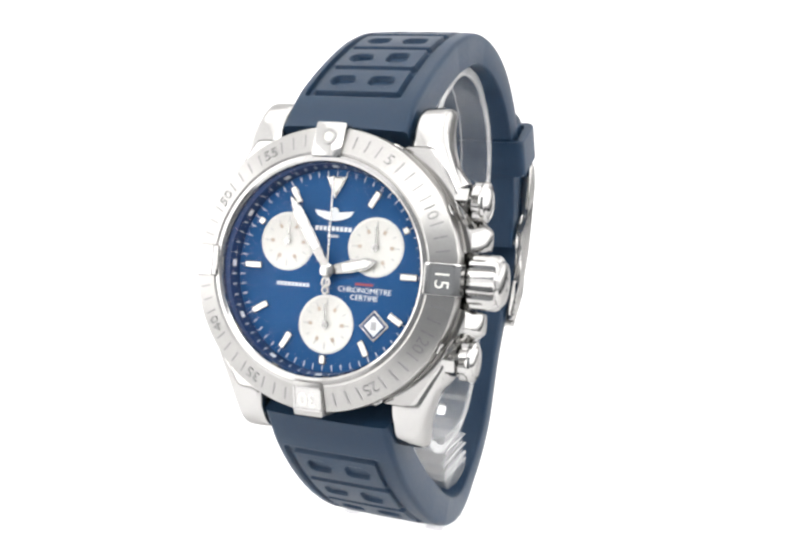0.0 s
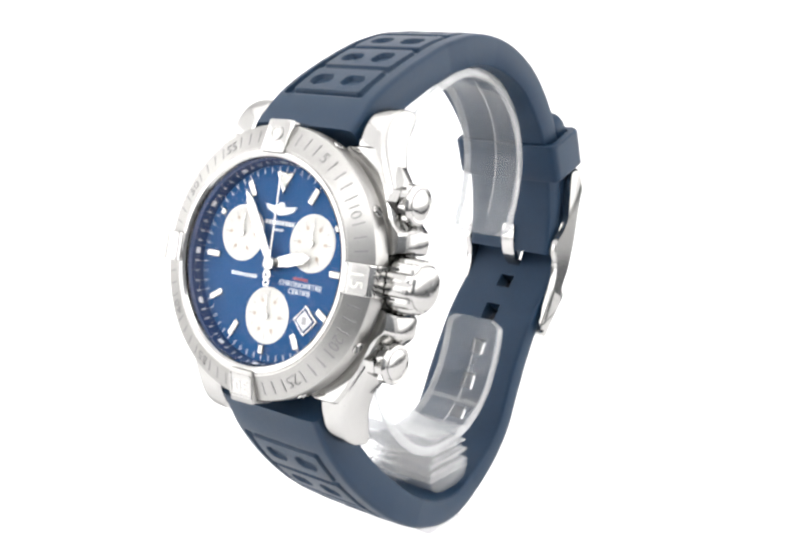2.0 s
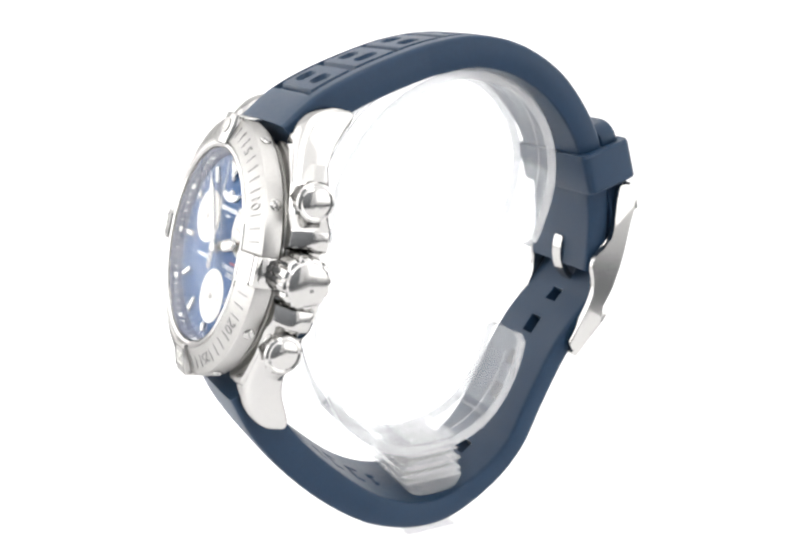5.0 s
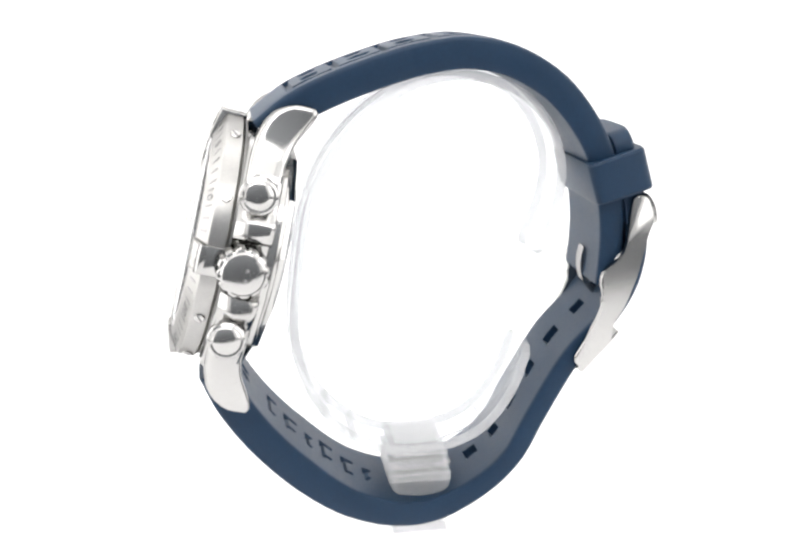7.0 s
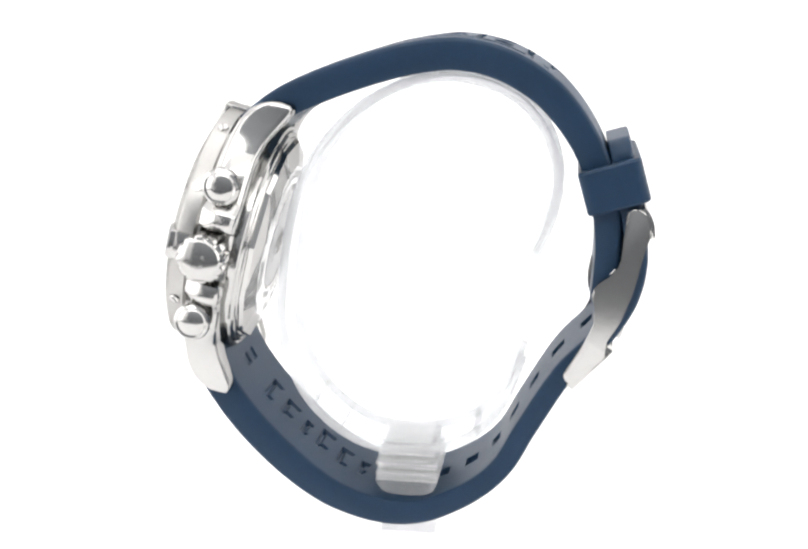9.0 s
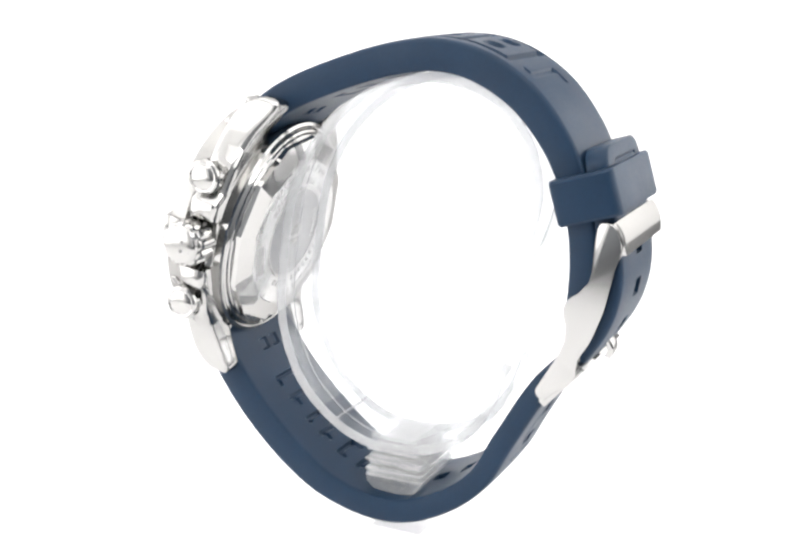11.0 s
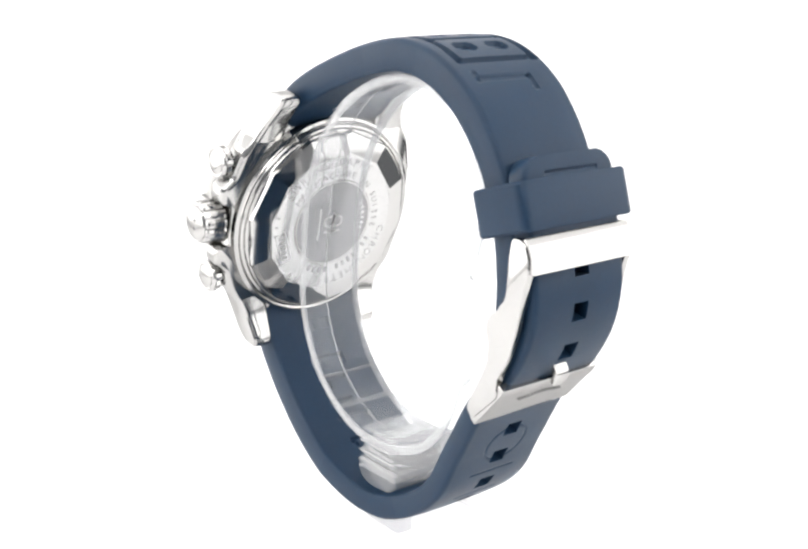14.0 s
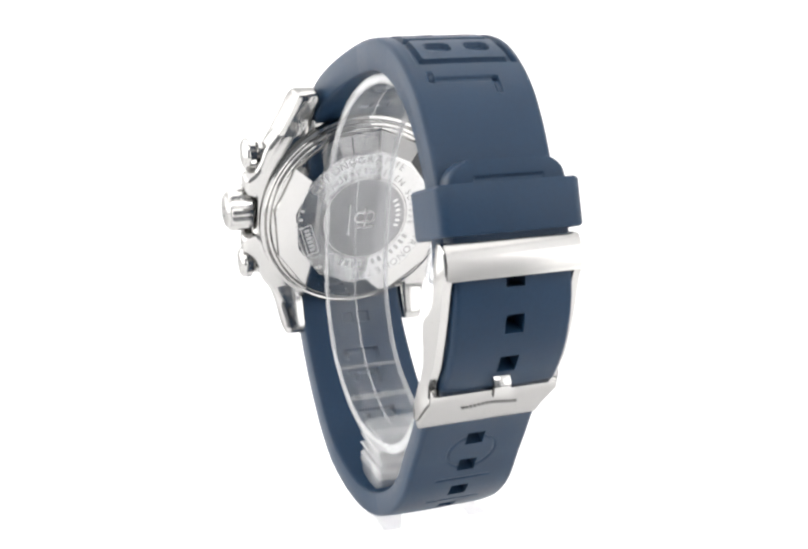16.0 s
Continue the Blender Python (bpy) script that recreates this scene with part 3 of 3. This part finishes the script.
    for text, size, r, first, gap in (("CHRONOGRAPHE", 2.0, 11.3, -57, 8.3), ("CHRONOMETRE", 2.0, 11.3, 104, 8.3), ("MANUFACTURE EN SUISSE", 1.7, 9.1, -58, 7.9)):
        for i, ch in enumerate(text):
            if ch != " ":
                writing("engraved_letter", ch, size, ETCHED, rim, under @ around(r, first + gap * i, 0), 0.02)
    for i in range(12):
        if i != 7:
            part("engraved_bar", block(0.6, 1.1, 0.04, 0, around(9.1, 118 + 8 * i, 0)), ETCHED, rim, m=under, smooth=False)
    for i in range(6):
        part("engraved_bar", block(0.45, 0.9, 0.04, 0, around(6.4, 62 + 9 * i, 0.0)), SATIN, rim, m=under @ pose(0, 0, -0.05), smooth=False)
    for a in (-78, -86, -94, -138, -146):
        part("engraved_dot", block(0.5, 0.7, 0.04, 0.1, around(11.9, a, 0), steps=1), ETCHED, rim, m=under, smooth=False)
    part("emblem_mark", block(0.28, 6.0, 0.06, 0, pose(-2.9, 0, -0.02)), SATIN, rim, m=under, smooth=False)
    plate = pose(0, 0, 0, 0, 0, 108) @ pose(0, 10.6, 0)
    for sx, sy, x, y in ((5.6, 0.16, 0, 1.0), (5.6, 0.16, 0, -1.0), (0.16, 2.0, 2.8, 0), (0.16, 2.0, -2.8, 0), (0.5, 1.0, -2, 0), (0.5, 1.0, -1.2, 0), (0.5, 1.0, -0.4, 0), (0.5, 1.0, 0.4, 0), (0.5, 1.0, 1.2, 0), (0.5, 1.0, 2, 0)):
        part("number_plate_line", block(sx, sy, 0.05, 0, plate @ pose(x, y, 0)), ETCHED, rim, m=under, smooth=False)
    for x in (-0.9, 0.9):
        part("emblem_mark", lathe([(0.75, 0), (0.75, 0.05), (1.15, 0.05), (1.15, 0)], 32, pose(x, 0.3, 0)), STEEL, rim, m=under)
    part("emblem_mark", block(0.45, 4.2, 0.1, 0), STEEL, rim, m=under, smooth=False)
    part("emblem_mark", block(3.6, 0.4, 0.1, 0, pose(0, -1.6, 0)), STEEL, rim, m=under, smooth=False)


def plate_strip(points, thick, y0, y1, bevel=0.25):
    """A bent metal strip: side profile points, thickness inward, from y0 to y1."""
    line, _ = spline(points, 26)
    tan = np.gradient(line, axis=0)
    tan /= np.linalg.norm(tan, axis=1)[:, None]
    nor = np.stack([-tan[:, 1], tan[:, 0]], 1)
    poly = [tuple(p) for p in line] + [tuple(p) for p in (line + nor * thick)[::-1]]
    return prism(poly, y0, y1, bevel, 2, side_on(pose(0, 0, 0)))


def buckle_set(watch):
    mid = 0.5
    # keeper loop
    c = Vector((32.1, 0, -25.9))
    m = Matrix(((0.963, 0, 0.27, c.x), (0, 1, 0, c.y), (0.27, 0, -0.963, c.z), (0, 0, 0, 1)))
    ring_out = rounded([(-4.9, -10.7), (5.1, -10.1), (5.1, 11.3), (-4.9, 11.5)], 1.5, 6)
    ring_in = rounded([(-3.6, -9.2), (3.7, -8.7), (3.7, 9.8), (-3.6, 9.9)], 0.8, 6)
    bm = bmesh.new()
    n = len(ring_out)
    loops = []
    for ring, z, k in ((ring_in, -3.5, 1), (ring_out, -3.5, 0.97), (ring_out, -3.1, 1), (ring_out, 3.1, 1), (ring_out, 3.5, 0.97), (ring_in, 3.5, 1)):
        loops.append([bm.verts.new(m @ Vector((x * k, y * k, z))) for x, y in ring])
    for a, b in zip(loops, loops[1:] + loops[:1]):
        for i in range(n):
            bm.faces.new((a[i], a[(i + 1) % n], b[(i + 1) % n], b[i]))
    part("strap_keeper", bm, RUBBER, watch, "navy rubber strap keeper loop")

    cheek = rounded([(34.4, -29.2), (36.9, -29.2), (38.3, -33.0), (37.3, -35.4), (36.5, -39), (35.6, -42.8), (33.8, -47.6), (31.4, -51.4), (31.9, -53.3), (30.4, -54.6),
                     (26.3, -58.4), (24.9, -56.8), (28.9, -50.2), (30.2, -46.8), (29.2, -43), (30.2, -41.2), (32.7, -39.6), (33.6, -37.6), (34.0, -33)], 1.2, 4)
    buckle = None
    for sy in (-1, 1):
        y0 = mid + sy * 9.2
        lo, hi = sorted((-y0, -(y0 + sy * 1.15)))
        bm = prism(cheek, lo, hi, 0.22, 2, side_on())
        if buckle is None:
            buckle = part("buckle", bm, STEEL, watch, "polished steel pin buckle")
        else:
            part("cheek", bm, STEEL, buckle)
    bm = plate_strip([(37.0, -29.0), (37.9, -30.2), (38.5, -31.8), (38.7, -33.9)], -0.75, -mid - 10.1, -mid + 10.1, 0.2)
    part("top_bar", bm, STEEL, buckle)
    bm = plate_strip([(33.0, -52.2), (31.9, -53.6), (29.4, -56.2), (26.6, -59.2)], -1.3, -mid - 9.3, -mid + 10.1, 0.2)
    bar = part("lower_bar", bm, STEEL, buckle)
    for i in range(15):
        x = -4.2 + 0.6 * i
        part("engraved_mark", block(0.28, 0.5, 0.06, 0, pose(30.35 + 0.25 * math.cos(x * 0.75), mid + x, -55.35 + 0.25 * math.cos(x * 0.75), 0, 46, 0)), ENGRAVED, bar, smooth=False)
    rod = lathe([(0, -10.0), (0.75, -10.0), (0.75, 10.0), (0, 10.0)], 16, pose(30.6, mid, -43.6, 90, 0, 0))
    part("spring_bar", rod, STEEL, buckle)
    bm = plate_strip([(29.1, -39.4), (28.7, -41.5), (28.8, -44), (29.8, -46.4), (32.6, -49.4), (34.0, -51.0), (33.4, -52.6)], 0.9, -mid - 1.3, -mid + 1.3, 0.15)
    part("tongue", bm, STEEL, buckle, "polished buckle tongue")


def build_watch():
    watch = new("wristwatch")
    tagged(watch, "steel chronograph wristwatch with blue dial and navy rubber strap", "wristwatch")
    strap_band("upper_strap", UPPER, [(0, 4.6), (0.55, 4.5), (0.8, 4.0), (1, 3.2)], [(0, 9.9), (0.35, 9.9), (0.8, 8.9), (1, 8.7)],
               upper_relief, [], watch, "navy rubber strap with raised blocks", sway_upper, inner_relief=inner_marks)
    strap_band("lower_strap", LOWER, [(0, 5.0), (0.18, 5.0), (0.3, 4.2), (0.5, 3.2), (1, 2.9)], [(0, 9.9), (0.2, 10.1), (0.5, 9.5), (0.65, 9.2), (1, 8.8)],
               lower_relief, HOLES, watch, "navy rubber strap with square buckle holes", sway_lower, tail=True, inner_relief=inner_marks)
    watch_head(watch)
    buckle_set(watch)
    return watch


def build_stand():
    stand = new("watch_stand")
    tagged(stand, "clear acrylic watch stand with a C-shaped cuff", "display stand")
    path = [(19.6, -39.5), (22.6, -32), (23.5, -25), (21.4, -18), (16.3, -12.4), (8.2, -9.6), (0.1, -10.4), (-8, -14.4), (-14.4, -21), (-18.3, -29), (-20.2, -38),
            (-21.3, -50), (-19.4, -58.6), (-16, -64.6), (-10.5, -69.5), (-4.5, -71.8), (3.5, -71.8), (10.5, -69), (15.5, -63), (18.4, -55.3)]
    line, s = spline(path, 150)
    tan = np.gradient(line, axis=0)
    tan /= np.linalg.norm(tan, axis=1)[:, None]
    nor = np.stack([-tan[:, 1], tan[:, 0]], 1)
    end = np.minimum(s, s[-1] - s)
    half = 6.0 - 2.0 + np.where(end < 2, np.sqrt(np.maximum(4 - (2 - end) ** 2, 0)), 2.0)
    bm = bmesh.new()
    loops = []
    for p, q, hw in zip(line, nor, half):
        yc = float(sway_cuff(p[0]))
        hw = max(hw - 0.4, 0.5)
        ring = [(-hw, -0.8), (-0.35, -0.8), (0, -0.95), (0.35, -0.8), (hw, -0.8), (hw, 0.8), (-hw, 0.8)]
        loops.append([bm.verts.new((p[0] + q[0] * h, yc + y, p[1] + q[1] * h)) for y, h in ring])
    for a, b in zip(loops, loops[1:]):
        for i in range(len(a)):
            bm.faces.new((a[i], a[(i + 1) % len(a)], b[(i + 1) % len(a)], b[i]))
    bm.faces.new(loops[0])
    bm.faces.new(loops[-1][::-1])
    cuff = part("cuff", bm, ACRYLIC, stand, "clear bent acrylic cuff")
    for side in (-1, 1):
        bm, loops = bmesh.new(), []
        for p, q, hw in zip(line, nor, half):
            ring = [(hw - 0.39, -0.8), (hw - 0.1, -0.75), (hw, -0.45), (hw, 0.45), (hw - 0.1, 0.75), (hw - 0.39, 0.8)]
            loops.append([bm.verts.new((p[0] + q[0] * h, float(sway_cuff(p[0])) + side * y, p[1] + q[1] * h)) for y, h in ring])
        for a, b in zip(loops, loops[1:]):
            for i in range(len(a)):
                bm.faces.new((a[i], a[(i + 1) % len(a)], b[(i + 1) % len(a)], b[i]))
        part("sawn_edge", bm, EDGE, cuff, "cuff edge, whitened for refracted light")
    bm, loops = bmesh.new(), []
    for p, q in list(zip(line, nor))[4:-4]:
        ring = [(-0.16, -0.9), (0.16, -0.9), (0.1, -1.06), (-0.1, -1.06)]
        loops.append([bm.verts.new((p[0] + q[0] * h, float(sway_cuff(p[0])) + y, p[1] + q[1] * h)) for y, h in ring])
    for a, b in zip(loops, loops[1:]):
        for i in range(4):
            bm.faces.new((a[i], a[(i + 1) % 4], b[(i + 1) % 4], b[i]))
    part("mould_line", bm, EDGE, cuff, "fine raised mould line")
    for x, z in ((-16.4, -64.0), (-11.8, -68.5), (10.5, -69.0)):
        k = int(np.argmin(np.hypot(line[:, 0] - x, line[:, 1] - z)))
        lean = math.degrees(math.atan2(tan[k][1], tan[k][0]))
        part("seam", block(0.12, 11.0, 1.7, 0.03, pose(line[k][0], float(sway_cuff(line[k][0])), line[k][1], 0, -lean, 0), steps=1), EDGE, cuff, "seam across the cuff, whitened for refracted light")
    yc = -1.2
    foot = rounded([(-6, -75.6), (4.4, -75.6), (4.4, -78.6), (2.6, -79.8), (-0.8, -80.15), (-4.2, -79.8), (-6, -78.6)], 0.8, 4)
    clip = part("clip", prism(foot, -yc - 6.8, -yc + 6.8, 0.3, 2, side_on()), MOULDED, stand, "clear ribbed clip under the cuff")
    for z, w in ((-73.9, 9.2), (-75.0, 10.2), (-70.2, 8.6)):
        part("rib", block(w, 13.0, 0.9 if z < -70 else 1.4, 0.3, pose(-0.8, yc, z)), MOULDED, clip)
    for z, w in ((-72.6, 9.6), (-74.45, 10.6), (-76.3, 10.7), (-77.4, 10.7)):
        part("ridge", block(w, 13.8, 0.3, 0.12, pose(-0.8, yc, z), steps=1), EDGE, clip, "ridge round the clip, whitened for refracted light")
    base = block(10.2, 20.0, 17.1, 0.5, pose(-0.8, 2.4, -95.86))
    base = part("base", base, FOOT, stand, "clear acrylic foot block")
    for y in (-8.0, 8.0):
        part("foot_rail", block(9.6, 3.4, 2.6, 0.5, pose(-0.8, 2.4 + y, -86.1)), FOOT, base)
    for ob in (cuff, clip, base, *cuff.children, *clip.children, *base.children):
        ob.visible_shadow = False
    return stand


watch = build_watch()
stand = build_stand()

# ---- what moves: both turn with the table ----
TURN = [(0.0, 66.51), (1.0, 58.5), (2.0, 50.44), (3.0, 42.3), (4.2, 32.4), (6.3, 14.73), (7.2, 7.0), (8.0, 0.0), (9.2, -10.66), (11.3, -29.4),
        (12.5, -39.94), (13.5, -48.58), (14.8, -59.67), (16.0, -69.88)]


def motions():
    for thing in (watch, stand):
        walk(thing, [(t, pose(0, 0, 0, 0, 0, a)) for t, a in TURN])


motions()
